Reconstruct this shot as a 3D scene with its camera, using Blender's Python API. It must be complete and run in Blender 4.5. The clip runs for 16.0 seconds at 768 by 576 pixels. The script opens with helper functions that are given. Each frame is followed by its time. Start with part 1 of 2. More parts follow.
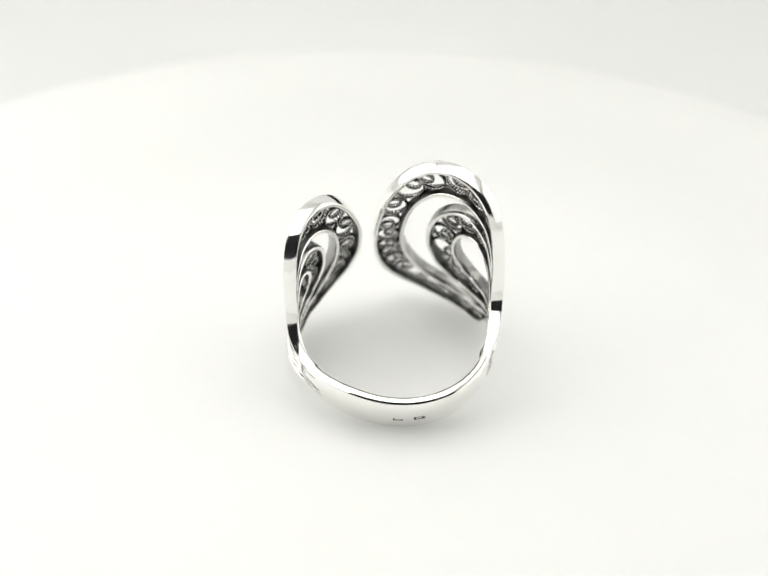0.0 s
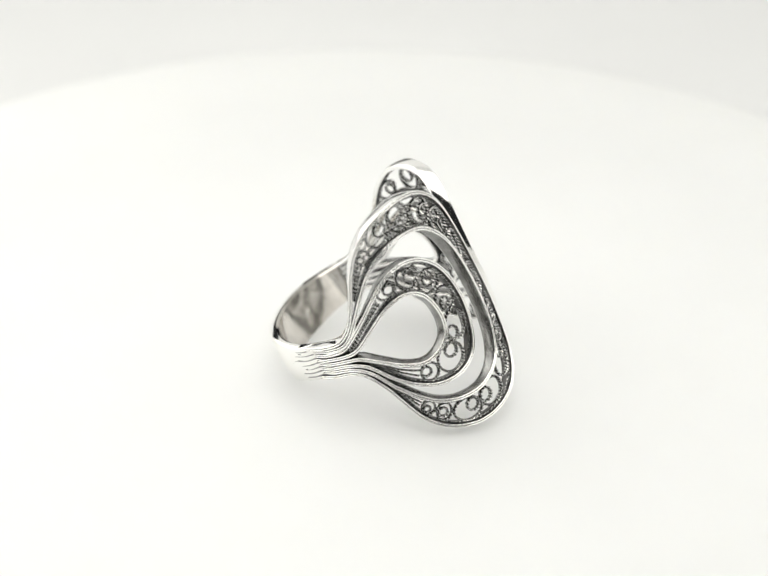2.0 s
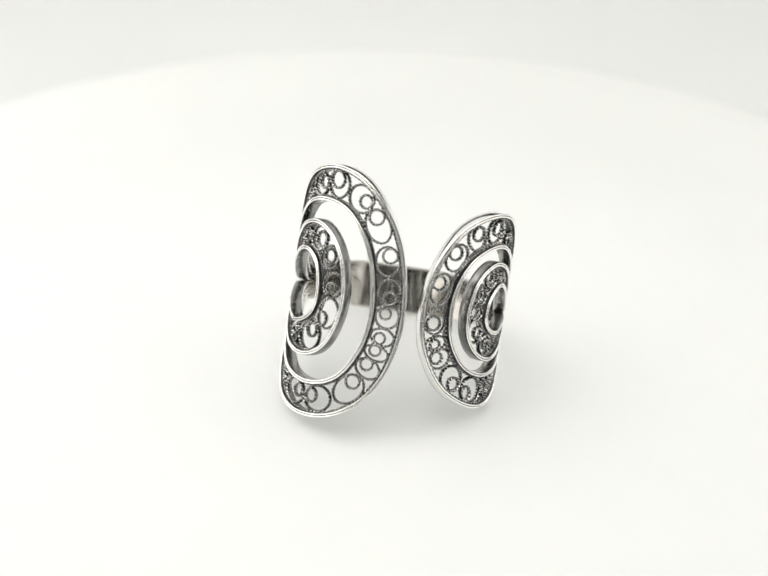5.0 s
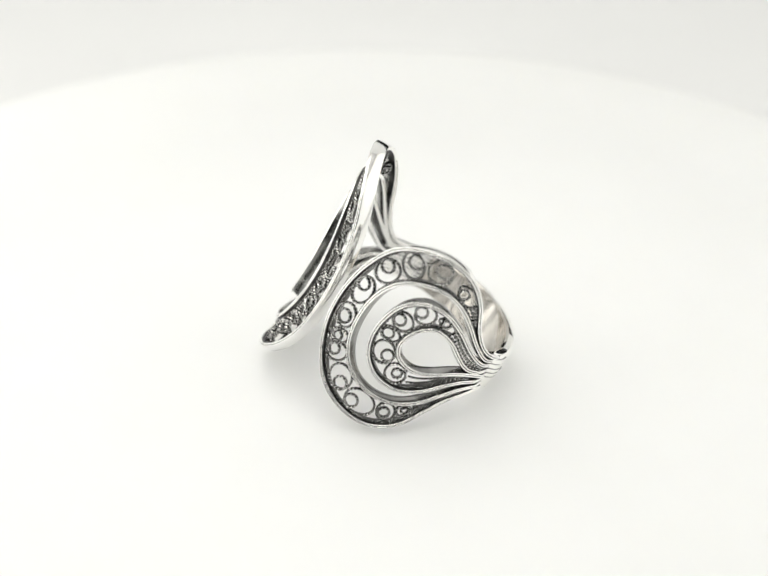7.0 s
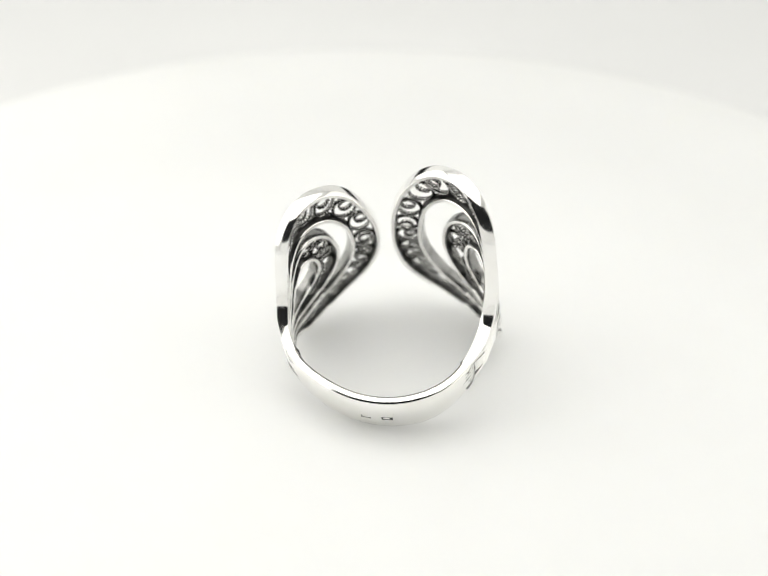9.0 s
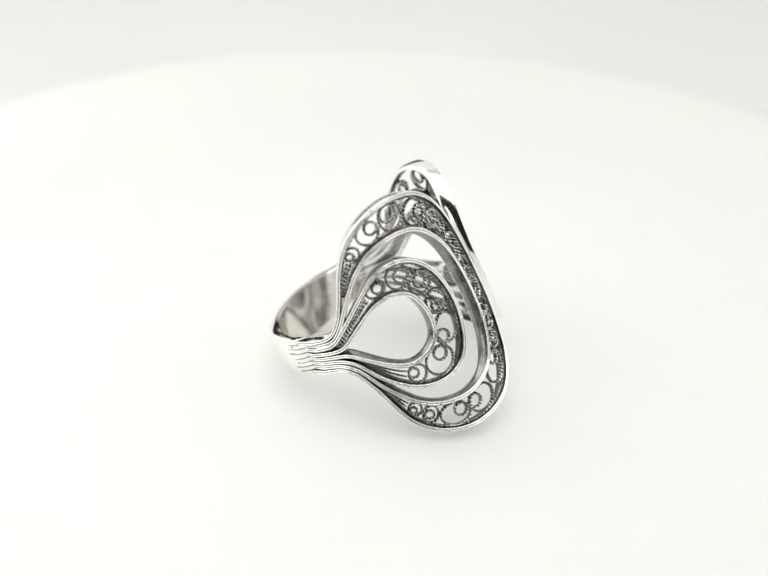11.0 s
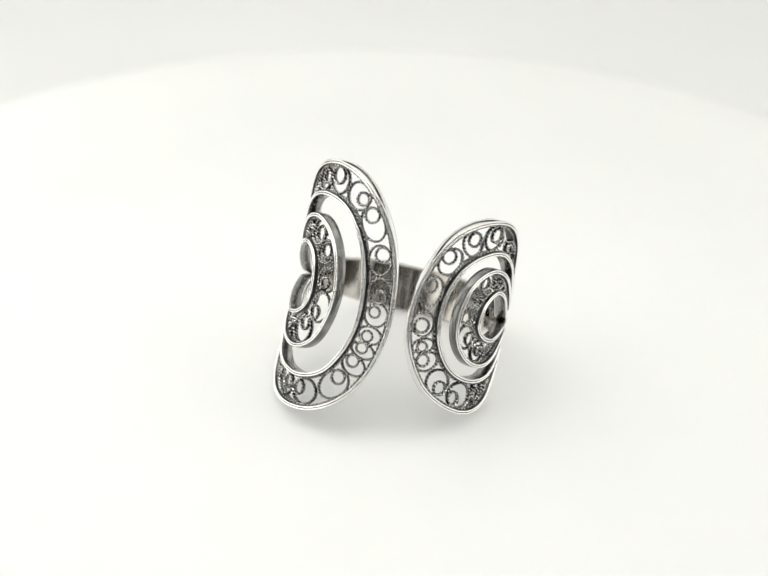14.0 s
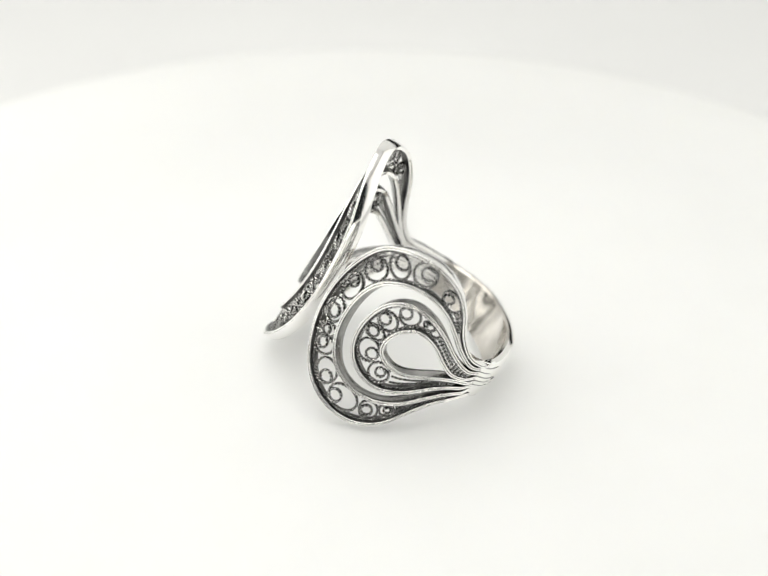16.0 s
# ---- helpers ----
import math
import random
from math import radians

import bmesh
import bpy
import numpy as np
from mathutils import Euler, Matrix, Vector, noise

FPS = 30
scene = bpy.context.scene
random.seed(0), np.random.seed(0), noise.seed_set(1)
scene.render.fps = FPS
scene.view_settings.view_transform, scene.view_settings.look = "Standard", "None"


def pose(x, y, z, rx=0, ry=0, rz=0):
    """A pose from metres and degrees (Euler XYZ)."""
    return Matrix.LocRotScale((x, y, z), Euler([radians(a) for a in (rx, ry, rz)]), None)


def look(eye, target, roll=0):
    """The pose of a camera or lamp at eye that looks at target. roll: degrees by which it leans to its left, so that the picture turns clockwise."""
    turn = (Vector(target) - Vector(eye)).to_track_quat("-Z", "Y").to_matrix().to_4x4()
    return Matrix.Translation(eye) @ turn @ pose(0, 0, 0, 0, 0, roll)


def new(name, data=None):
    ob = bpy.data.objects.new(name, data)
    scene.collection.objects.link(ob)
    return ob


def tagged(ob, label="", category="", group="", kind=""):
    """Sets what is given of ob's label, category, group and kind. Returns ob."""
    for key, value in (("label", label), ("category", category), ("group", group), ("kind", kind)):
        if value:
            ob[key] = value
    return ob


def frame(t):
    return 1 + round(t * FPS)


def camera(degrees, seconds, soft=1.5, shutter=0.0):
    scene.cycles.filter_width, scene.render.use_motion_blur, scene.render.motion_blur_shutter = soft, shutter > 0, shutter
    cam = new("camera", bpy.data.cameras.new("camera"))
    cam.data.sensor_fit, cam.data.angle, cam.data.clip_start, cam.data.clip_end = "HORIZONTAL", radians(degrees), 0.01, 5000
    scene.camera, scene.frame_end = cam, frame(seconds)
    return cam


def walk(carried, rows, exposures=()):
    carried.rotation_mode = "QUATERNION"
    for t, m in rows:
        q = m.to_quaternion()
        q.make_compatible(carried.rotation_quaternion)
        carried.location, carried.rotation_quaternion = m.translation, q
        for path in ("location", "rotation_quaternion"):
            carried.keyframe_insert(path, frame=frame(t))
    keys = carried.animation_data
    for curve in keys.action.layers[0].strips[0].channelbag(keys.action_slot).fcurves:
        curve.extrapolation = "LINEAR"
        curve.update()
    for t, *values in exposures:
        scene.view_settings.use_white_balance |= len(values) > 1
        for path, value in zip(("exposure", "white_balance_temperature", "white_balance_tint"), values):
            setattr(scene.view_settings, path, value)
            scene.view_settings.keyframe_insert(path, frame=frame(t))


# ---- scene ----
from mathutils import kdtree

MM = 0.001

# ---- camera, standing still before the turntable ----
cam = camera(27.77, 16.0)
CAM_POSE = look((0.0, -0.12227, 0.08894), (-0.000912, -0.000132, 0.008953), 2.457)
walk(cam, [(0.0, CAM_POSE), (16.0, CAM_POSE)])
cam.data.dof.use_dof = True
cam.data.dof.focus_distance = 0.142
cam.data.dof.aperture_fstop = 20.0

# ---- light: an assumed white photo tent, unseen lamps added at its roof and sides, the dark room before it ----
world = bpy.data.worlds.new("room")
scene.world = world
world.use_nodes = True
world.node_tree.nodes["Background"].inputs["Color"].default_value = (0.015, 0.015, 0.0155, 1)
world.node_tree.nodes["Background"].inputs["Strength"].default_value = 1.0
scene.view_settings.exposure = 0.0


def area_lamp(name, eye, target, sx, sy, watts, colour):
    data = bpy.data.lights.new(name, "AREA")
    data.shape, data.size, data.size_y, data.energy, data.color = "RECTANGLE", sx, sy, watts, colour
    ob = new(name, data)
    ob.matrix_world = look(eye, target)
    return ob


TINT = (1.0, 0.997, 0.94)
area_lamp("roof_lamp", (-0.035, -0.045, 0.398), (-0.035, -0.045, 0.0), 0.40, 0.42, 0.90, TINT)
# added side panels, so that the silver reflects bright tent walls
area_lamp("left_fill", (-0.258, 0.03, 0.19), (0.0, 0.03, 0.19), 0.50, 0.36, 0.575, TINT)
area_lamp("right_fill", (0.258, 0.03, 0.19), (0.0, 0.03, 0.19), 0.50, 0.36, 0.225, TINT)




# ---- materials ----
def nodes_of(name):
    m = bpy.data.materials.new(name)
    m.use_nodes = True
    return m, m.node_tree.nodes, m.node_tree.links, m.node_tree.nodes["Principled BSDF"]


def surface(name, dark, light, rough, metal, scale, fine, bump, rough_var=0.08):
    """Colour between two tones by a coarse noise, gloss and relief by a fine one; scales per metre."""
    m, n, l, b = nodes_of(name)
    co = n.new("ShaderNodeTexCoord")
    coarse, grain = n.new("ShaderNodeTexNoise"), n.new("ShaderNodeTexNoise")
    coarse.inputs["Scale"].default_value, coarse.inputs["Detail"].default_value = scale, 3
    grain.inputs["Scale"].default_value, grain.inputs["Detail"].default_value = fine, 2
    l.new(co.outputs["Object"], coarse.inputs["Vector"])
    l.new(co.outputs["Object"], grain.inputs["Vector"])
    ramp = n.new("ShaderNodeValToRGB")
    ramp.color_ramp.elements[0].position, ramp.color_ramp.elements[1].position = 0.35, 0.65
    ramp.color_ramp.elements[0].color, ramp.color_ramp.elements[1].color = (*dark, 1), (*light, 1)
    l.new(coarse.outputs["Fac"], ramp.inputs["Fac"])
    l.new(ramp.outputs["Color"], b.inputs["Base Color"])
    mr = n.new("ShaderNodeMapRange")
    mr.inputs["To Min"].default_value, mr.inputs["To Max"].default_value = rough - rough_var, rough + rough_var
    l.new(grain.outputs["Fac"], mr.inputs["Value"])
    l.new(mr.outputs["Result"], b.inputs["Roughness"])
    b.inputs["Metallic"].default_value = metal
    bp = n.new("ShaderNodeBump")
    bp.inputs["Strength"].default_value, bp.inputs["Distance"].default_value = bump, 0.00004
    l.new(grain.outputs["Fac"], bp.inputs["Height"])
    l.new(bp.outputs["Normal"], b.inputs["Normal"])
    return m


SILVER = surface("polished_silver", (0.93, 0.92, 0.90), (0.97, 0.965, 0.95), 0.12, 1.0, 300, 1100, 0.22, 0.05)
SHANK_SILVER = surface("shank_silver", (0.93, 0.92, 0.89), (0.97, 0.965, 0.945), 0.08, 1.0, 250, 900, 0.08, 0.04)
# darker grey for the loops' gap-facing sides and the engraved lines
GREY_SILVER = surface("grey_silver", (0.20, 0.198, 0.194), (0.42, 0.415, 0.405), 0.24, 1.0, 500, 2500, 0.25, 0.10)
# brown-grey tone that paints dark reflections on the band's inside
INSIDE_TONE = surface("inside_tone", (0.42, 0.395, 0.36), (0.72, 0.69, 0.65), 0.12, 1.0, 260, 800, 0.35, 0.06)
OXIDE = surface("oxidised_silver", (0.045, 0.044, 0.0425), (0.145, 0.143, 0.139), 0.34, 1.0, 900, 3500, 0.35, 0.10)
WIRE = surface("filigree_silver", (0.03, 0.0295, 0.029), (0.15, 0.148, 0.144), 0.24, 1.0, 1400, 5000, 0.30, 0.10)
# bright silver that paints glints on the twisted wire
GLINT = surface("glint_silver", (0.50, 0.495, 0.485), (0.90, 0.895, 0.88), 0.17, 1.0, 1200, 4000, 0.15, 0.06)
GROOVE = surface("blackened_groove", (0.03, 0.03, 0.029), (0.09, 0.088, 0.086), 0.45, 1.0, 900, 3500, 0.3, 0.10)
ACRYLIC = surface("white_acrylic", (0.92, 0.92, 0.91), (0.94, 0.94, 0.93), 0.42, 0.0, 40, 600, 0.05, 0.05)
# the plate is cast white acrylic: light spreads a few millimetres inside it
acrylic = ACRYLIC.node_tree.nodes["Principled BSDF"].inputs
acrylic["Subsurface Weight"].default_value, acrylic["Subsurface Scale"].default_value = 0.7, 0.011
acrylic["Subsurface Radius"].default_value = (1.0, 1.0, 0.95)
SHEET = surface("white_pvc_sheet", (0.79, 0.79, 0.795), (0.82, 0.82, 0.825), 0.6, 0.0, 12, 500, 0.10, 0.08)
CLOTH = surface("white_tent_cloth", (0.80, 0.80, 0.80), (0.85, 0.85, 0.85), 0.8, 0.0, 20, 900, 0.3, 0.08)


# ---- mesh helpers ----
def mesh_object(name, verts, faces, materials, parent=None, label="", slots=None, sharp=35):
    me = bpy.data.meshes.new(name)
    me.from_pydata([tuple(v) for v in verts], [], faces)
    for m in materials:
        me.materials.append(m)
    if slots is not None:
        me.polygons.foreach_set("material_index", slots)
    me.polygons.foreach_set("use_smooth", [True] * len(me.polygons))
    bm = bmesh.new()
    bm.from_mesh(me)
    bmesh.ops.recalc_face_normals(bm, faces=bm.faces)
    bm.to_mesh(me)
    bm.free()
    me.set_sharp_from_angle(angle=radians(sharp))
    me.update()
    ob = new(name, me)
    if parent:
        ob.parent = parent
    if label:
        ob["label"] = label
    return ob


def lathe(profile, n, centre=(0, 0, 0), close=False):
    """Turn (radius, z) pairs about z."""
    verts = [(centre[0] + r * math.cos(2 * math.pi * k / n), centre[1] + r * math.sin(2 * math.pi * k / n), centre[2] + z)
             for r, z in profile for k in range(n)]
    m = len(profile)
    faces = [[i * n + k, i * n + (k + 1) % n, (i + 1) % m * n + (k + 1) % n, (i + 1) % m * n + k]
             for i in range(m if close else m - 1) for k in range(n)]
    if not close:
        faces += [list(range(n)), [(m - 1) * n + k for k in range(n)]]
    return verts, faces


# ---- the tent, assumed from the ring's reflections; only its floor sheet is in view ----
def slab(name, x0, x1, y0, y1, z0, z1, material, label):
    v = [(x, y, z) for x in (x0, x1) for y in (y0, y1) for z in (z0, z1)]
    f = [[0, 1, 3, 2], [4, 6, 7, 5], [0, 4, 5, 1], [2, 3, 7, 6], [0, 2, 6, 4], [1, 5, 7, 3]]
    return tagged(mesh_object(name, v, f, [material]), label, name.split("_")[0], kind="structure")


def sweep_sheet():
    """The seamless floor that starts to curve up behind, cut short for a dark gap under the rear wall."""
    line = [(-0.26, 0.0)] + [(0.20 + 0.09 * math.sin(a), 0.09 - 0.09 * math.cos(a))
                             for a in [k * math.pi / 32 for k in range(9)]]
    verts, faces = [], []
    z0 = -0.034
    for y, z in line:
        verts += [(-0.26, y, z0 + z), (0.26, y, z0 + z)]
    for y, z in line:
        verts += [(-0.26, y + (0.002 if z > 0.01 else 0.0), z0 + z - 0.002), (0.26, y + (0.002 if z > 0.01 else 0.0), z0 + z - 0.002)]
    n = len(line)
    for k in range(n - 1):
        faces.append([2 * k, 2 * k + 1, 2 * k + 3, 2 * k + 2])
        faces.append([2 * n + 2 * k, 2 * n + 2 * k + 2, 2 * n + 2 * k + 3, 2 * n + 2 * k + 1])
        for s in (0, 1):
            faces.append([2 * k + s, 2 * k + 2 + s, 2 * n + 2 * k + 2 + s, 2 * n + 2 * k + s])
    faces += [[0, 1, 2 * n + 1, 2 * n], [2 * n - 2, 2 * n - 1, 4 * n - 1, 4 * n - 2]]
    tagged(mesh_object("floor", verts, faces, [SHEET]), "seamless white plastic sheet curving up behind the turntable", "backdrop", kind="structure")


sweep_sheet()
slab("wall_left", -0.268, -0.262, -0.26, 0.30, -0.036, 0.40, CLOTH, "white cloth side wall of a photo tent")
slab("wall_right", 0.262, 0.268, -0.26, 0.30, -0.036, 0.40, CLOTH, "white cloth side wall of a photo tent")
# added behind the camera; its height sets the dark reflections in the silver
slab("wall_front", -0.268, 0.268, -0.268, -0.262, -0.036, 0.050, CLOTH, "unseen low white panel, added to brighten the ring from the front")
# unseen; the gap beneath it gives the silver its dark reflections
slab("wall_rear", -0.262, 0.262, 0.294, 0.300, 0.068, 0.402, CLOTH, "unseen white rear wall, left open below for dark reflections in the ring")
slab("ceiling", -0.268, 0.268, -0.26, 0.30, 0.402, 0.408, CLOTH, "white cloth roof of a photo tent")


# ---- the turntable ----
def turntable():
    table = tagged(new("turntable"), "round white acrylic display turntable, slowly turning", "turntable")
    R = 0.0725
    prof = [(0.0005, -0.006), (R - 0.001, -0.006), (R, -0.005), (R, -0.0012), (R - 0.0004, -0.0004), (R - 0.0012, 0.0), (0.0005, 0.0)]
    v, f = lathe(prof, 128)
    mesh_object("top_plate", v, f, [ACRYLIC], table)
    v, f = lathe([(0.0005, -0.034), (0.058, -0.034), (0.060, -0.032), (0.060, -0.0085), (0.058, -0.0062), (0.0005, -0.0062)], 96)
    mesh_object("drive_base", v, f, [ACRYLIC], table, "white plastic base")
    return table


# ---- the ring: everything lies on one cylinder, tilted as the ring leans on the table ----
AX = Vector((0.01714, -0.47489, 0.87988))
EX = Vector((0.99985, 0.00814, -0.01508))
EY = Vector((0.0, 0.88001, 0.47496))
ORIGIN = EX * 0.405 + EY * -2.633 + Vector((0, 0, 9.15))
R0 = 10.0


# how the lobes are bent out of the cylinder: outwards at top and foot, inwards at the edge by the gap; (top, foot, gap edge, its angle)
BENT = {"big": (-0.10, 0.13, -0.48, -16.0), "small": (0.19, 0.21, -0.26, -23.5)}


def top_share(h):
    return min(1.3, max(0.0, h / 8) ** 2)


def foot_share(h):
    return min(1.2, max(0.0, -(h + 1) / 9)) ** 2


def flare(degrees, h):
    degrees = (degrees + 180) % 360 - 180
    top, foot, inward, edge = BENT["small" if degrees < -20 else "big"]
    return top_share(h) * top + foot_share(h) * foot + inward * math.exp(-((degrees - edge) / 14) ** 2)


def on_ring(s, h, r):
    """s: millimetres round the finger at radius R0, h along its axis, r from the axis; returns metres.
    The band is bent a little outwards beside the small lobe, inwards beside the big one."""
    a = s / R0
    off = (math.degrees(a) + 125 + 180) % 360 - 180
    far = (math.degrees(a) - 150 + 180) % 360 - 180
    near = (math.degrees(a) - 92 + 180) % 360 - 180
    r += 0.5 * math.exp(-(off / 22) ** 2) - 0.85 * math.exp(-(near / 30) ** 2) + 0.12 * math.exp(-(far / 34) ** 2) + flare(math.degrees(a), h)
    return (ORIGIN + EX * (r * math.sin(a)) + EY * (r * math.cos(a)) + AX * h) * MM


def spline(handles, step=0.16):
    """A smooth line through (degrees, height) handles, as evenly spaced (s, h)."""
    p = [np.array((radians(a) * R0, h)) for a, h in handles]
    p = [2 * p[0] - p[1]] + p + [2 * p[-1] - p[-2]]
    out = []
    for i in range(1, len(p) - 2):
        p0, p1, p2, p3 = p[i - 1:i + 3]
        k = max(2, int(np.linalg.norm(p2 - p1) / 0.08))
        for j in range(k):
            u = j / k
            out.append(p1 + 0.5 * u * (p2 - p0 + u * (2 * p0 - 5 * p1 + 4 * p2 - p3 + u * (3 * (p1 - p2) + p3 - p0))))
    out.append(p[-2])
    out = np.array(out)
    for _ in range(30):
        out[1:-1] = 0.5 * out[1:-1] + 0.25 * (out[:-2] + out[2:])
    d = np.concatenate([[0], np.cumsum(np.linalg.norm(np.diff(out, axis=0), axis=1))])
    t = np.linspace(0, d[-1], int(d[-1] / step) + 2)
    return np.stack([np.interp(t, d, out[:, 0]), np.interp(t, d, out[:, 1])], 1)


def normals(line):
    d = np.gradient(line, axis=0)
    d /= np.linalg.norm(d, axis=1)[:, None]
    return np.stack([-d[:, 1], d[:, 0]], 1)


def step01(x):
    x = min(1.0, max(0.0, x))
    return x * x * (3 - 2 * x)


def swell(u):
    """Where along a loop, from 0 to 1, it stands raised: over the top and past the gap."""
    return step01((u - 0.14) / 0.18) * (1 - step01((u - 0.52) / 0.16))


def ribbon(line, width, r0, r1, parent, dark_side, sink, lift):
    """A flat wire on edge that follows a line, with a groove along its polished top; the side towards the filigree is blackened."""
    w, b = width / 2, width / 4
    crown = [(x + 0.76 * b * math.cos(a), r1 - 0.075 + 0.075 * math.sin(a)) for x in (-b, b) for a in [math.pi * (1 - k / 6) for k in range(7)]]
    prof = [(-w + 0.05, r0), (-w - 0.012, r0 + 0.08), (-w - 0.03, (r0 + r1) / 2)] + crown[:7] + [(0, r1 - 0.12)] + crown[7:]
    prof += [(w + 0.03, (r0 + r1) / 2), (w + 0.012, r0 + 0.08), (w - 0.05, r0)]
    left, right = (1, 3) if dark_side < 0 else (3, 1)
    outermost = lift > 0.3
    if outermost:
        left, right = (1, 0) if dark_side < 0 else (0, 1)
    kind = [0, left, left] + [0] * 6 + [2, 2] + [0] * 6 + [right, right, 0, 0]
    nn, m = normals(line), len(prof)
    d = np.concatenate([[0], np.cumsum(np.linalg.norm(np.diff(line, axis=0), axis=1))])
    verts = []
    for p, n, u, v in zip(line, nn, d, d[-1] - d):
        drop = (0.40 if outermost else 0.78) * (max(0.0, 1 - u / sink[0]) + max(0.0, 1 - v / sink[1]))
        raised = lift * swell(u / d[-1]) - 0.28 * max(0.0, 1 - min(u, v) / 9.0)
        verts += [on_ring(p[0] + o * n[0], p[1] + o * n[1], r + (raised - drop if r > r0 + 0.1 else (0.6 if raised > 0 else 0.75) * raised)) for o, r in prof]
    faces, slots = [], []
    for i in range(len(line) - 1):
        for j in range(m):
            faces.append([i * m + j, i * m + (j + 1) % m, (i + 1) * m + (j + 1) % m, (i + 1) * m + j])
            slots.append(kind[j])
    faces += [list(range(m)), list(range((len(line) - 1) * m, len(line) * m))]
    slots += [0, 0]
    return mesh_object("loop_wire", verts, faces, [SILVER, OXIDE, GROOVE, GREY_SILVER], parent, "polished flat silver wire, blackened at the sides", slots, 50)


def twisted(name, line, thick, r, parent, pitch=0.42, sides=6, deep=1.0, knurl=0.30, label=""):
    """A wire of two twisted strands along a line on the cylinder; r: its distance from the axis, one number or one for each point of the line."""
    d = np.concatenate([[0], np.cumsum(np.linalg.norm(np.diff(line, axis=0), axis=1))])
    n = max(6, int(d[-1] / 0.055))
    t = np.linspace(0, d[-1], n)
    p = np.stack([np.interp(t, d, line[:, 0]), np.interp(t, d, line[:, 1])], 1)
    nn, verts, faces = normals(p), [], []
    level = np.interp(t, d, r) if np.ndim(r) else np.full(n, r)
    for i in range(n):
        turn = 2 * math.pi * t[i] / pitch
        for k in range(sides):
            a = 2 * math.pi * k / sides
            q = thick * (1 + knurl * math.cos(2 * a - turn))
            verts.append(on_ring(p[i][0] + q * math.cos(a) * nn[i][0], p[i][1] + q * math.cos(a) * nn[i][1], level[i] + q * deep * math.sin(a)))
    for i in range(n - 1):
        for k in range(sides):
            faces.append([i * sides + k, i * sides + (k + 1) % sides, (i + 1) * sides + (k + 1) % sides, (i + 1) * sides + k])
    faces += [list(range(sides)), list(range((n - 1) * sides, n * sides))]
    # the crowns' sparkle is painted as bright faces, the flanks and creases as dark
    slots = []
    for i in range(n - 1):
        turn = 2 * math.pi * t[i] / pitch
        for k in range(sides):
            a = 2 * math.pi * (k + 0.5) / sides
            glint_above = 0.15 if math.sin(a) > 0.6 else -0.4 if math.sin(a) < -0.6 else 0.7
            slots.append(1 if math.cos(2 * a - turn) > glint_above else 0)
    slots += [0, 0]
    return mesh_object(name, verts, faces, [WIRE, GLINT], parent, label, slots, sharp=80)


def scroll_line(half, wide, along, across, small):
    """An oval turn as wide as its channel that curls on into a smaller round one; along and across place the small one's centre."""
    c = np.array((max(small - half, min(half - small, along * half)), max(small - wide, min(wide - small, across))))
    start = math.atan2(c[1] / wide, c[0] / half) if np.hypot(*c) > 0.05 else 1.57
    way = 1 if across >= 0 else -1
    pts = []
    for k in range(84):
        a = start + way * 2 * math.pi * k / 40
        u = step01((k - 36) / 9)
        pts.append((1 - u) * np.array((half * math.cos(a), wide * math.sin(a))) + u * (c + small * np.array((math.cos(a), math.sin(a)))))
    return np.array(pts)


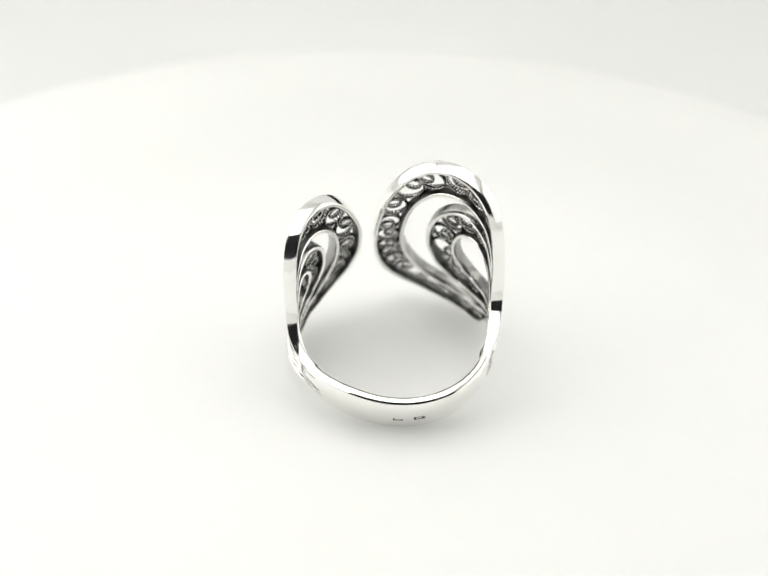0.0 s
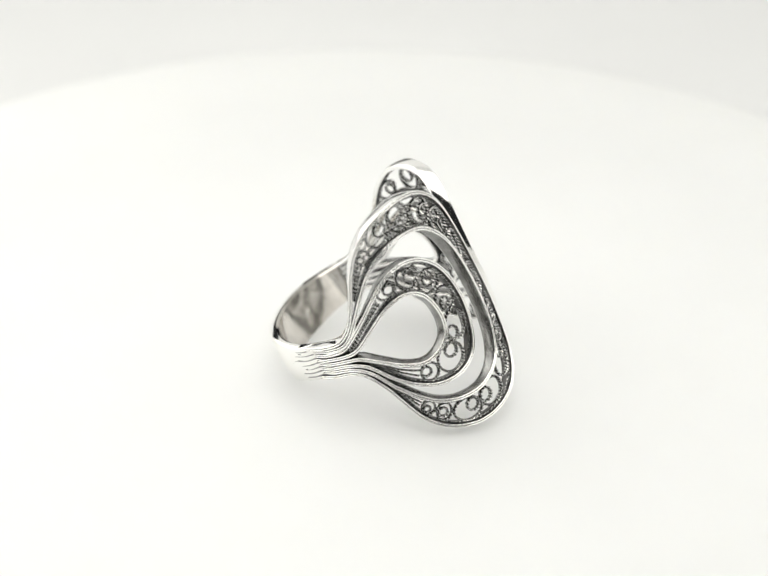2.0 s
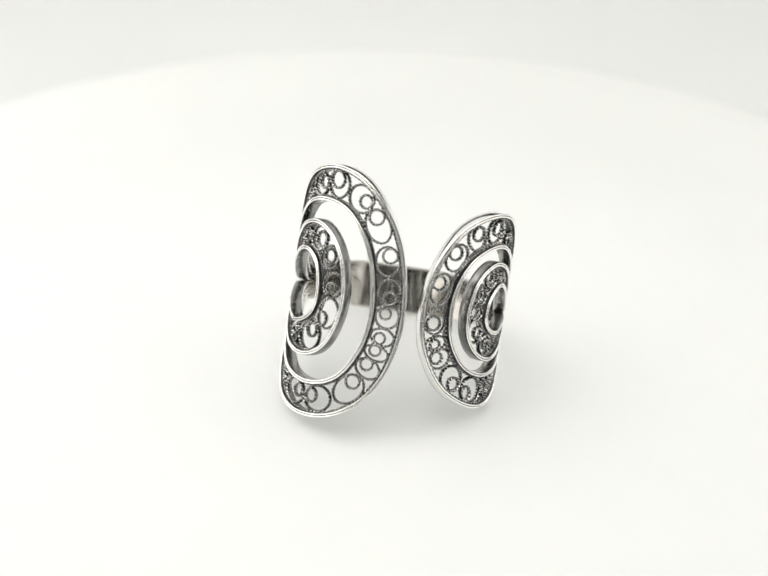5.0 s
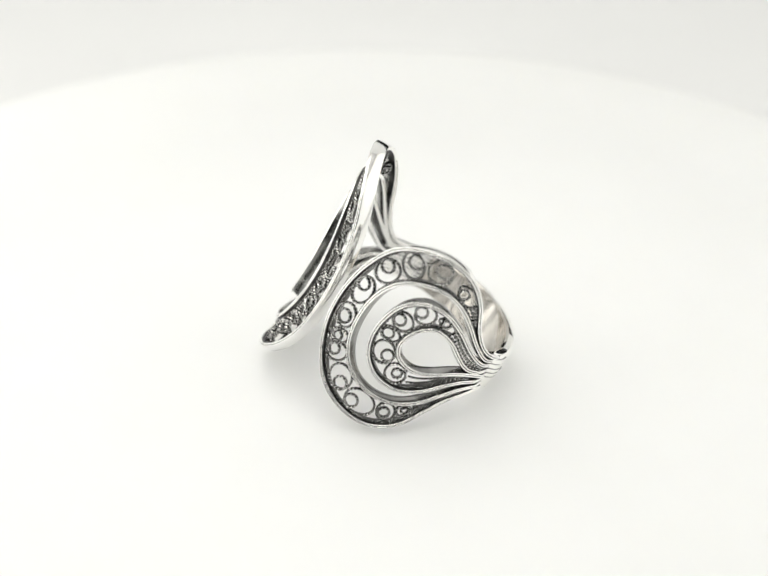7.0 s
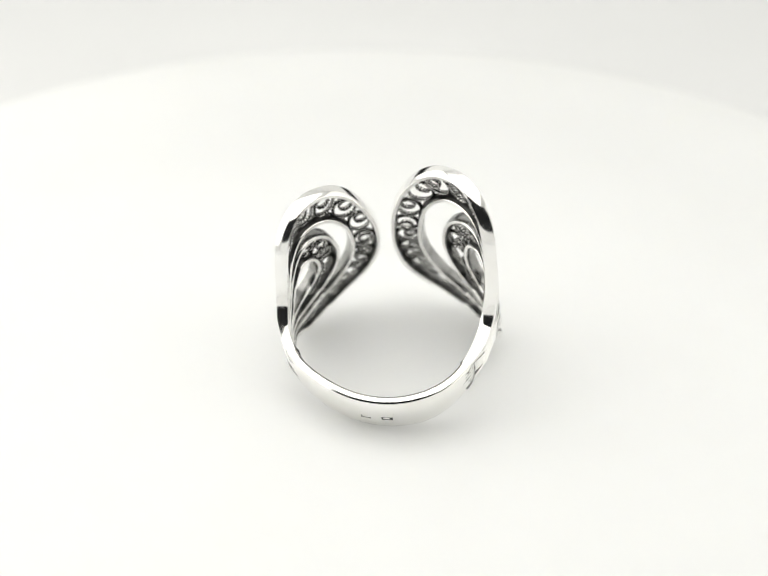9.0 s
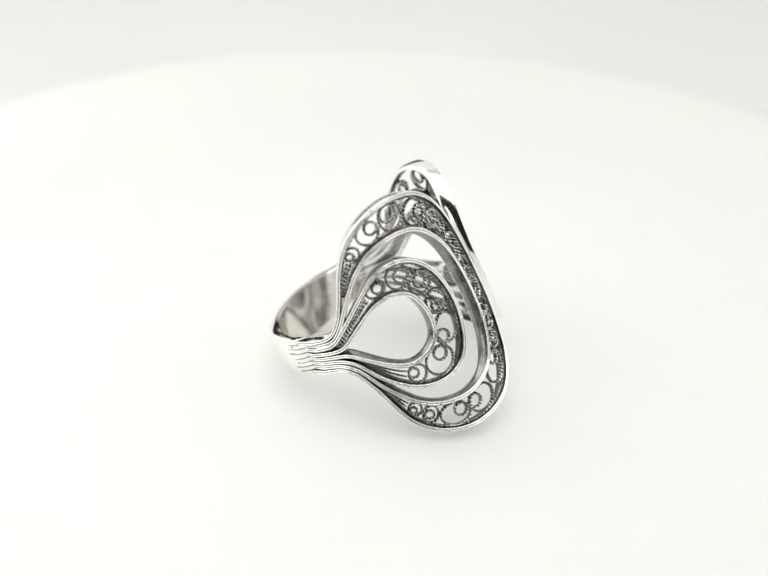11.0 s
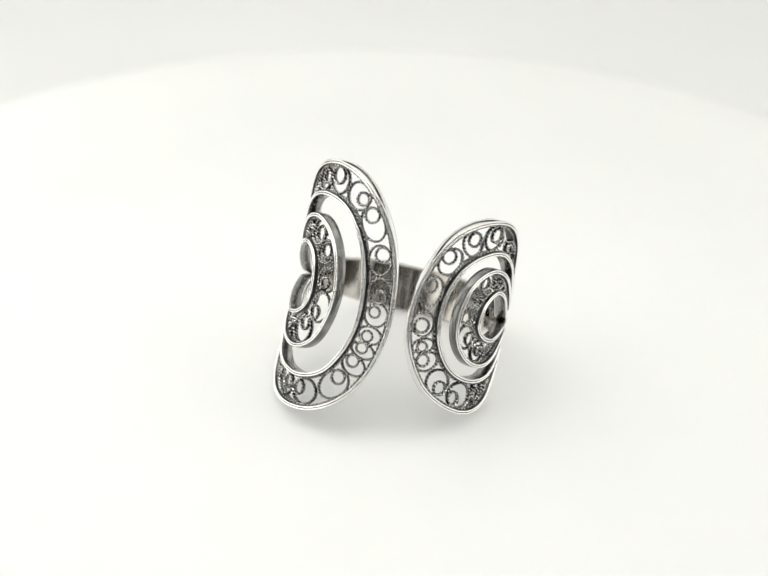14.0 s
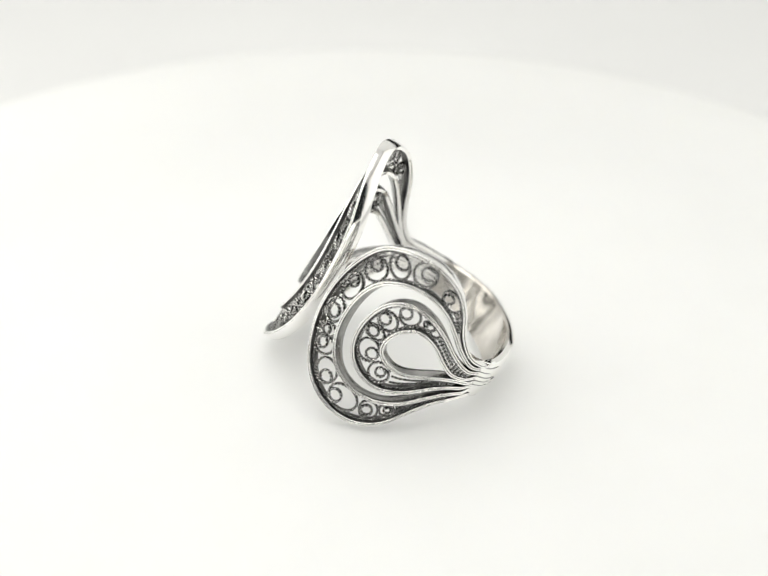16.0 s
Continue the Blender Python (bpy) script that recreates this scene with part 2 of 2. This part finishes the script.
def channel(outer, inner, parent, out_side, in_side, scrolls, lifts, seed):
    """Filigree between two loops: beaded wires along both edges and a chain of scrolls."""
    rng = random.Random(seed)
    tree = kdtree.KDTree(len(inner))
    for i, q in enumerate(inner):
        tree.insert((q[0], q[1], 0), i)
    tree.balance()
    mid, gap = [], []
    for q in outer:
        co, _, d = tree.find((q[0], q[1], 0))
        mid.append(((q[0] + co[0]) / 2, (q[1] + co[1]) / 2))
        gap.append(d)
    mid, gap = np.array(mid), np.array(gap)
    keep = np.where(gap > 0.75)[0]
    a, b = keep[0], keep[-1]
    edge = outer + normals(outer) * 0.30 * out_side
    high = np.array([swell(i / (len(outer) - 1)) for i in range(len(outer))])[a:b + 1]
    twisted("beaded_wire", edge[a:b + 1], 0.09, 10.14 + lifts[0] * high, parent, 0.42)
    ins = np.where(np.array([min(np.hypot(*(mid[a:b + 1:3] - q).T)) for q in inner]) < 2.2)[0]
    edge = inner + normals(inner) * 0.29 * in_side
    sel = [i for i in ins if min(np.hypot(*(outer - inner[i]).T)) > 0.75]
    twisted("beaded_wire", edge[sel[0]:sel[-1] + 1], 0.085, 10.08 + lifts[1] * np.array([swell(i / (len(inner) - 1)) for i in range(sel[0], sel[-1] + 1)]), parent, 0.42)
    mid, gap = mid[a:b + 1], gap[a:b + 1]
    s = np.concatenate([[0], np.cumsum(np.linalg.norm(np.diff(mid, axis=0), axis=1))])
    for centre, half, along, across, small in scrolls:
        c = np.array((np.interp(centre, s, mid[:, 0]), np.interp(centre, s, mid[:, 1])))
        e = np.array((np.interp(centre + 0.2, s, mid[:, 0]), np.interp(centre + 0.2, s, mid[:, 1]))) - c
        e /= np.linalg.norm(e)
        wide = max(0.25, (np.interp(centre, s, gap) - 0.66) / 2)
        small = min(small, 0.86 * min(half, wide))
        curl = scroll_line(half * 0.98, wide, along, across, small)
        line = np.array([c + e * q[0] + np.array((-e[1], e[0])) * q[1] for q in curl])
        # the scroll lies level with the wires on both sides of it
        slope = 0.5 - 0.5 * out_side * curl[:, 1] / wide
        level = np.interp(centre, s, high) * (lifts[1] + (lifts[0] - lifts[1]) * slope)
        twisted("scroll", line, 0.112, 9.96 + rng.uniform(-0.05, 0.05) + level, parent, 0.33, 8, 2.20, 0.22)
    # the narrow ends are packed with plain twisted wire
    first, last = scrolls[0][0] - scrolls[0][1] - 0.15, scrolls[-1][0] + scrolls[-1][1] + 0.15
    for sel in (np.where(s < first)[0], np.where(s > last)[0]):
        for side in (-1, 1):
            wave = np.array([mid[i] + side * normals(mid)[i] * max(0.0, gap[i] - 0.95) * 0.24 for i in sel])
            if len(wave) > 5:
                twisted("beaded_wire", wave, 0.095, 9.97, parent, 0.40)


def ramp(d):
    """1 at the band's very end, 0 from twelve degrees inwards."""
    k = min(1.0, max(0.0, 1 - d / 12.0))
    return k * k * (3 - 2 * k)


def shank(parent, a0, a1, h0, h1, under):
    """The smooth band: flat inside, slightly domed outside, rounded edges. Its outer skin laps over the wire ends for the last degrees."""
    verts, faces, n = [], [], 139
    for i in range(n + 1):
        u = i / n
        a = a0 + (a1 - a0) * u
        lap = min(a - a0, a1 - a) < under
        tuck = step01((under - min(a - a0, a1 - a)) / 5.0)
        w = step01((min(a - a0, a1 - a) - under) / 34)
        ends = h0 if u < 0.5 else h1
        lo, hi = (ends[0] - 0.03 * tuck, ends[1] + 0.03 * tuck) if lap else (ends[0] * (1 - w) - 3.45 * w, ends[1] * (1 - w) + 1.25 * w)
        inside = 9.08 + 0.32 * step01((under - min(a - a0, a1 - a)) / 3.5)
        rim = max(inside + 0.06, 9.29)
        prof = [(lo, rim), (lo + 0.18, inside), (hi - 0.18, inside), (hi, rim), (hi, 9.80), (hi - 0.10, 9.92)]
        prof += [(hi - 0.10 - (hi - lo - 0.20) * q, 9.92 + 0.24 * math.sin(math.pi * q) ** 0.7) for q in (0.08, 0.2, 0.35, 0.5, 0.65, 0.8, 0.92)]
        prof += [(lo + 0.10, 9.92), (lo, 9.80)]
        end = ramp(min(a - a0, a1 - a))
        prof = [(h, max(inside + 0.04, r - 0.55 * end) if r > inside + 0.1 else r) for h, r in prof]
        verts += [on_ring(radians(a) * R0, h, r) for h, r in prof]
    m = len(prof)
    for i in range(n):
        for j in range(m):
            faces.append([i * m + j, i * m + (j + 1) % m, (i + 1) * m + (j + 1) % m, (i + 1) * m + j])
    slots = [1 if j in (0, 1, 2) else 0 for i in range(n) for j in range(m)] + [0, 0]
    faces += [list(range(m)), list(range(n * m, (n + 1) * m))]
    return mesh_object("shank", verts, faces, [SHANK_SILVER, INSIDE_TONE], parent, "smooth polished silver band, dark reflections painted inside", slots, 40)


def stamp(parent, angle, h, shape):
    """A hallmark: barely raised boxes (s0, h0, s1, h1) whose dark colour stands for sunk strokes."""
    verts, faces = [], []
    for s0, h0, s1, h1 in shape:
        k = len(verts)
        verts += [on_ring(radians(angle) * R0 + x, h + y, r) for r in (10.05, 10.172) for x, y in ((s0, h0), (s1, h0), (s1, h1), (s0, h1))]
        faces += [[k + q for q in f] for f in ([0, 1, 2, 3], [4, 5, 6, 7], [0, 1, 5, 4], [1, 2, 6, 5], [2, 3, 7, 6], [3, 0, 4, 7])]
    return mesh_object("hallmark", verts, faces, [GROOVE], parent, "small dark stamped mark")


def engraved(parent, a, length, h, tilt):
    """A short graver's stroke, as a dark sliver laid on the band, running on from a wire's end."""
    verts, faces, n = [], [], 7
    for i in range(n):
        u = i / (n - 1)
        w = 0.055 * (1 - u) ** 0.8 + 0.008
        for y, r in ((-w, 9.5), (-w, 10.155), (w, 10.155), (w, 9.5)):
            q = min(0.98, max(0.02, (0.9 - h - tilt * u) / 3.8))
            top = 9.93 + 0.24 * math.sin(math.pi * q) ** 0.7 + 0.012 - 0.55 * ramp(min(a + length * u - 104, 243 - a - length * u))
            verts.append(on_ring(radians(a + length * u) * R0, h + tilt * u + y, r if r < 10 else top))
    for i in range(n - 1):
        faces += [[4 * i + j, 4 * i + (j + 1) % 4, 4 * i + 4 + (j + 1) % 4, 4 * i + 4 + j] for j in range(4)]
    faces += [[0, 1, 2, 3], [4 * n - 4, 4 * n - 3, 4 * n - 2, 4 * n - 1]]
    mesh_object("engraved_line", verts, faces, [GREY_SILVER], parent)


# handles of the loops, in degrees round the finger and millimetres along it
BIG = [
    [(116.4, 0.75), (104, 0.75), (88, 0.9), (78, 2.2), (71, 4.2), (65, 6.4), (58, 8.3), (48, 9.8), (36, 10.55), (24, 10.6), (12, 9.8), (1, 8.0), (-8.5, 5.3),
     (-14, 2.2), (-16.3, -1.2), (-15.4, -4.1), (-11, -7.1), (-3, -9.6), (7.5, -11.3), (20, -12.2), (35, -12.3), (48, -11.6), (58, -10.3),
     (65, -8.7), (70, -6.6), (76, -4.3), (86, -2.6), (104, -2.45), (116.4, -2.5)],
    [(116.4, 0.3), (104, 0.3), (88, 0.4), (80, 1.2), (73, 2.6), (65, 4.4), (57, 6.0), (47, 7.2), (34, 7.6), (20, 7.0), (8, 5.2), (0, 2.7), (-3.5, -0.5),
     (-3, -3.5), (2, -6.3), (13, -8.7), (28, -9.7), (42, -9.4), (53, -8.4), (62, -6.8), (70, -5.0), (78, -3.0), (88, -2.1), (104, -2.0), (116.4, -2.05)],
    [(116.4, -0.15), (104, -0.15), (88, 0.0), (79, 0.9), (70, 2.1), (60, 3.5), (50, 4.7), (38, 5.0), (27, 4.2), (18, 2.3), (14, -0.5), (16, -3.4),
     (23, -5.9), (35, -7.0), (48, -6.8), (59, -5.7), (69, -4.0), (78, -2.2), (88, -1.6), (104, -1.55), (116.4, -1.6)],
    [(116.4, -0.6), (104, -0.6), (88, -0.62), (80, -0.35), (74, 0.25), (66, 1.15), (55, 2.2), (44, 2.4), (35, 1.5), (31, -0.6), (33, -2.8), (40, -4.0), (50, -4.4),
     (60, -3.6), (70, -2.3), (80, -1.2), (88, -1.08), (104, -1.05), (116.4, -1.1)],
]
SMALL = [
    [(-129.4, 0.55), (-121, 0.6), (-108, 1.4), (-98, 3.1), (-90, 5.5), (-82, 7.1), (-72, 8.1), (-60, 8.2), (-48, 7.5), (-38, 6.1), (-30, 3.8), (-25, 1.3),
     (-23.5, -1.2), (-25, -3.7), (-31, -6.2), (-40, -8.3), (-52, -9.7), (-65, -10.3), (-77, -9.9), (-87, -8.6), (-94, -6.8), (-102, -4.9),
     (-110, -3.8), (-121, -3.0), (-129.4, -3.0)],
    [(-129.4, 0.05), (-121, 0.1), (-111, 0.5), (-101, 1.7), (-92, 3.2), (-83, 4.5), (-72, 5.3), (-60, 5.0), (-49, 3.7), (-42, 1.5), (-40, -1.2), (-43, -3.9),
     (-52, -6.2), (-65, -7.2), (-78, -7.0), (-89, -6.0), (-99, -4.4), (-109, -3.1), (-121, -2.5), (-129.4, -2.5)],
    [(-129.4, -0.45), (-121, -0.4), (-110, -0.1), (-100, 0.8), (-88, 2.3), (-77, 3.2), (-66, 3.2), (-56, 1.8), (-51.5, -0.8), (-54, -3.4), (-63, -5.2),
     (-75, -5.6), (-87, -4.7), (-98, -3.2), (-108, -2.3), (-121, -2.0), (-129.4, -2.0)],
    [(-129.4, -0.95), (-121, -0.95), (-110, -1.02), (-103, -0.85), (-96, -0.2), (-87, 0.8), (-77, 1.2), (-69, 0.3), (-66, -1.3), (-70, -2.7), (-79, -3.3), (-89, -2.7),
     (-97, -2.0), (-104, -1.6), (-110, -1.48), (-121, -1.5), (-129.4, -1.5)],
]


# scrolls along the two channels of each lobe: centre and half length along it, the inner curl's place along (of the half length) and across, its radius
BIG_SCROLLS = [
    [(4.24, 0.67, -0.5, -0.1, 0.36), (6.59, 1.11, 0.5, -0.15, 0.59), (9.14, 1.2, -0.2, -0.38, 0.78), (11.89, 1.32, 0.39, -0.17, 0.59),
     (14.8, 1.6, -0.5, -0.22, 0.68), (18.08, 1.36, -0.35, -0.3, 0.66), (20.79, 1.2, 0.53, -0.05, 0.59), (23.03, 1.1, -0.2, 0.2, 0.5),
     (24.95, 0.8, 0.22, 0.2, 0.5), (26.47, 0.7, -0.4, 0.2, 0.5), (28.1, 0.88, -0.33, 0.3, 0.55), (30.72, 1.6, -0.48, 0.35, 0.64),
     (34.1, 1.48, 0.51, 0.3, 0.64), (37.13, 1.48, -0.35, 0.28, 0.59), (39.49, 0.7, 0.13, -0.06, 0.41), (41.0, 0.62, 0.1, -0.2, 0.32)],
    [(7.18, 0.99, 0.2, 0.05, 0.5), (9.52, 1.12, 0.29, -0.07, 0.68), (11.87, 1.08, -0.1, -0.1, 0.62), (14.43, 1.15, 0.28, 0.21, 0.5),
     (17.1, 1.43, 0.61, 0.5, 0.64), (20.28, 1.43, -0.33, 0.44, 0.64), (22.74, 0.85, 0.4, 0.08, 0.46)],
]
SMALL_SCROLLS = [
    [(3.43, 1.22, 0.29, -0.2, 0.48), (6.88, 1.1, -0.25, 0.2, 0.66), (9.32, 1.0, -0.3, 0.3, 0.64), (11.95, 1.32, -0.2, 0.4, 0.64),
     (15.11, 1.44, -0.33, 0.4, 0.62), (18.1, 1.2, 0.14, 0.1, 0.64), (20.15, 0.66, 0.07, 0.1, 0.45), (21.66, 0.84, -0.4, 0.3, 0.55),
     (23.97, 1.2, 0.6, 0.27, 0.62), (26.89, 1.48, -0.46, 0.4, 0.62), (29.48, 0.87, -0.18, 0.05, 0.5), (31.14, 0.7, 0.13, 0.04, 0.34)],
    [(6.64, 1.05, 0.24, 0.1, 0.42), (9.0, 0.98, 0.36, 0.3, 0.55), (11.2, 0.9, 0.14, 0.3, 0.55), (12.85, 0.68, 0.07, 0.2, 0.52),
     (14.73, 1.12, 0.36, -0.3, 0.55), (17.12, 1.0, 0.1, -0.09, 0.44)],
]


# how each loop's handles are set off: up at its top, up at its foot (mm), round the finger at the gap (degrees)
BIG_SET = [(0.0, 0.0, 0.0), (0.03, 0.42, 3.4), (0.45, 0.25, 1.4), (0.42, 0.48, 0.9)]
SMALL_SET = [(0.0, 0.0, 0.0), (0.05, 0.28, 0.0), (0.38, 0.25, 0.5), (0.54, 0.45, 0.7)]


def loop_lines(handles, offsets, foot, retreat, edge):
    """The loops as lines. foot: how much the lowest part is drawn up; retreat: degrees by which the edge at the gap stands back."""
    lines = []
    for loop, (up, low, turn) in zip(handles, offsets):
        high, deep = max(h for a, h in loop) + 1, -1 - min(h for a, h in loop)
        near = min((abs(a - edge), a) for a, h in loop)[1]
        moved = []
        for a, h in loop:
            rise = up * max(0.0, (h + 1) / high) + low * max(0.0, -(h + 1) / deep) + foot * foot_share(h)
            moved.append((a + retreat * math.exp(-((a - edge) / 14) ** 2) + turn * math.exp(-((a - near) / 16) ** 2), h + rise))
        lines.append(spline(moved))
    return lines


# how far each loop, from the outermost, stands up from the cylinder where it swells
LIFTS = (0.42, 0.16, 0.08, 0.0)


def lobe(ring, handles, offsets, scrolls, seed, foot, retreat, edge):
    lines = loop_lines(handles, offsets, foot, retreat, edge)
    # the line runs over the top first; which side is inward depends on the sense of the loop
    area = sum(a[0] * b[1] - b[0] * a[1] for a, b in zip(lines[0][:-1], lines[0][1:]))
    inward = 1 if area > 0 else -1
    sides = [inward, -inward, inward, -inward]
    rng = random.Random(seed)
    made = [ribbon(l, 0.42, 9.32, 10.52, ring, s, (rng.uniform(2.2, 3.6), rng.uniform(2.2, 3.6)), f)
            for l, s, f in zip(lines, sides, LIFTS)]
    channel(lines[0], lines[1], made[0], inward, -inward, scrolls[0], LIFTS[:2], seed)
    channel(lines[2], lines[3], made[2], inward, -inward, scrolls[1], LIFTS[2:], seed + 1)


def finger_ring():
    ring = tagged(new("filigree_ring"), "open silver filigree ring with two teardrop lobes, lying on the turntable", "ring")
    shank(ring, 104, 243, (-2.74, 0.98), (-3.24, 0.79), 12.6)
    stamp(ring, 178, -1.28, ((-0.42, -0.22, 0.45, -0.12), (0.35, -0.22, 0.45, 0.2), (-0.42, -0.12, -0.34, 0.02)))
    stamp(ring, 167, -1.22, ((-0.5, -0.26, 0.5, -0.10), (0.36, -0.1, 0.5, 0.24), (-0.5, -0.1, -0.22, 0.2), (-0.3, 0.16, 0.5, 0.24)))
    rng = random.Random(5)
    for k in range(7):
        engraved(ring, 106.5, rng.uniform(9.0, 17.0), 0.52 - 0.45 * k, rng.uniform(-0.1, 0.1))
        engraved(ring, 240.5, -rng.uniform(9.0, 17.0), 0.30 - 0.5 * k, rng.uniform(-0.1, 0.1))
    for k in range(3):
        engraved(ring, rng.uniform(116, 120), rng.uniform(1.5, 4.0), rng.uniform(-2.0, 0.4), rng.uniform(-0.1, 0.1))
        engraved(ring, rng.uniform(224, 230), -rng.uniform(2.0, 4.5), rng.uniform(-2.6, 0.2), rng.uniform(-0.1, 0.1))
    lobe(ring, BIG, BIG_SET, BIG_SCROLLS, 11, 0.21, 0.32, -16.0)
    lobe(ring, SMALL, SMALL_SET, SMALL_SCROLLS, 23, 0.69, -1.68, -23.5)
    return ring


TURNTABLE = turntable()
RING = finger_ring()


# ---- what moves: the plate and the ring on it turn together, slow past the lobes and quick past the band ----
TURNS = [-0.2, 15.6, 33.0, 51.0, 67.1, 79.7, 90.1, 98.2, 105.2, 112.2, 119.2, 126.2, 133.0, 139.1, 146.0, 154.0, 161.5,
         169.6, 177.5, 185.3, 193.1, 201.2, 208.8, 216.1, 223.6, 231.1, 238.5, 246.3, 254.0, 263.1, 277.1, 293.8, 308.9, 324.9,
         342.1, 359.7, 375.5, 393.0, 410.9, 427.1, 439.7, 450.1, 458.1, 465.2, 472.1, 479.2, 486.2, 493.0, 499.1, 505.9, 513.8,
         521.5, 529.4, 537.5, 545.3, 553.1, 561.1, 568.8, 576.2, 583.6, 591.1, 598.5, 606.3, 614.0, 623.1]


def motions():
    rows = [(0.25 * k, pose(0, 0, 0, 0, 0, -a)) for k, a in enumerate(TURNS)]
    walk(RING, [(t, Matrix.Translation((0.00018, -0.00009, -0.00015)) @ m) for t, m in rows])
    walk(TURNTABLE, [(t, Matrix.Translation((0.0017, 0.0018, 0)) @ m) for t, m in rows])


motions()
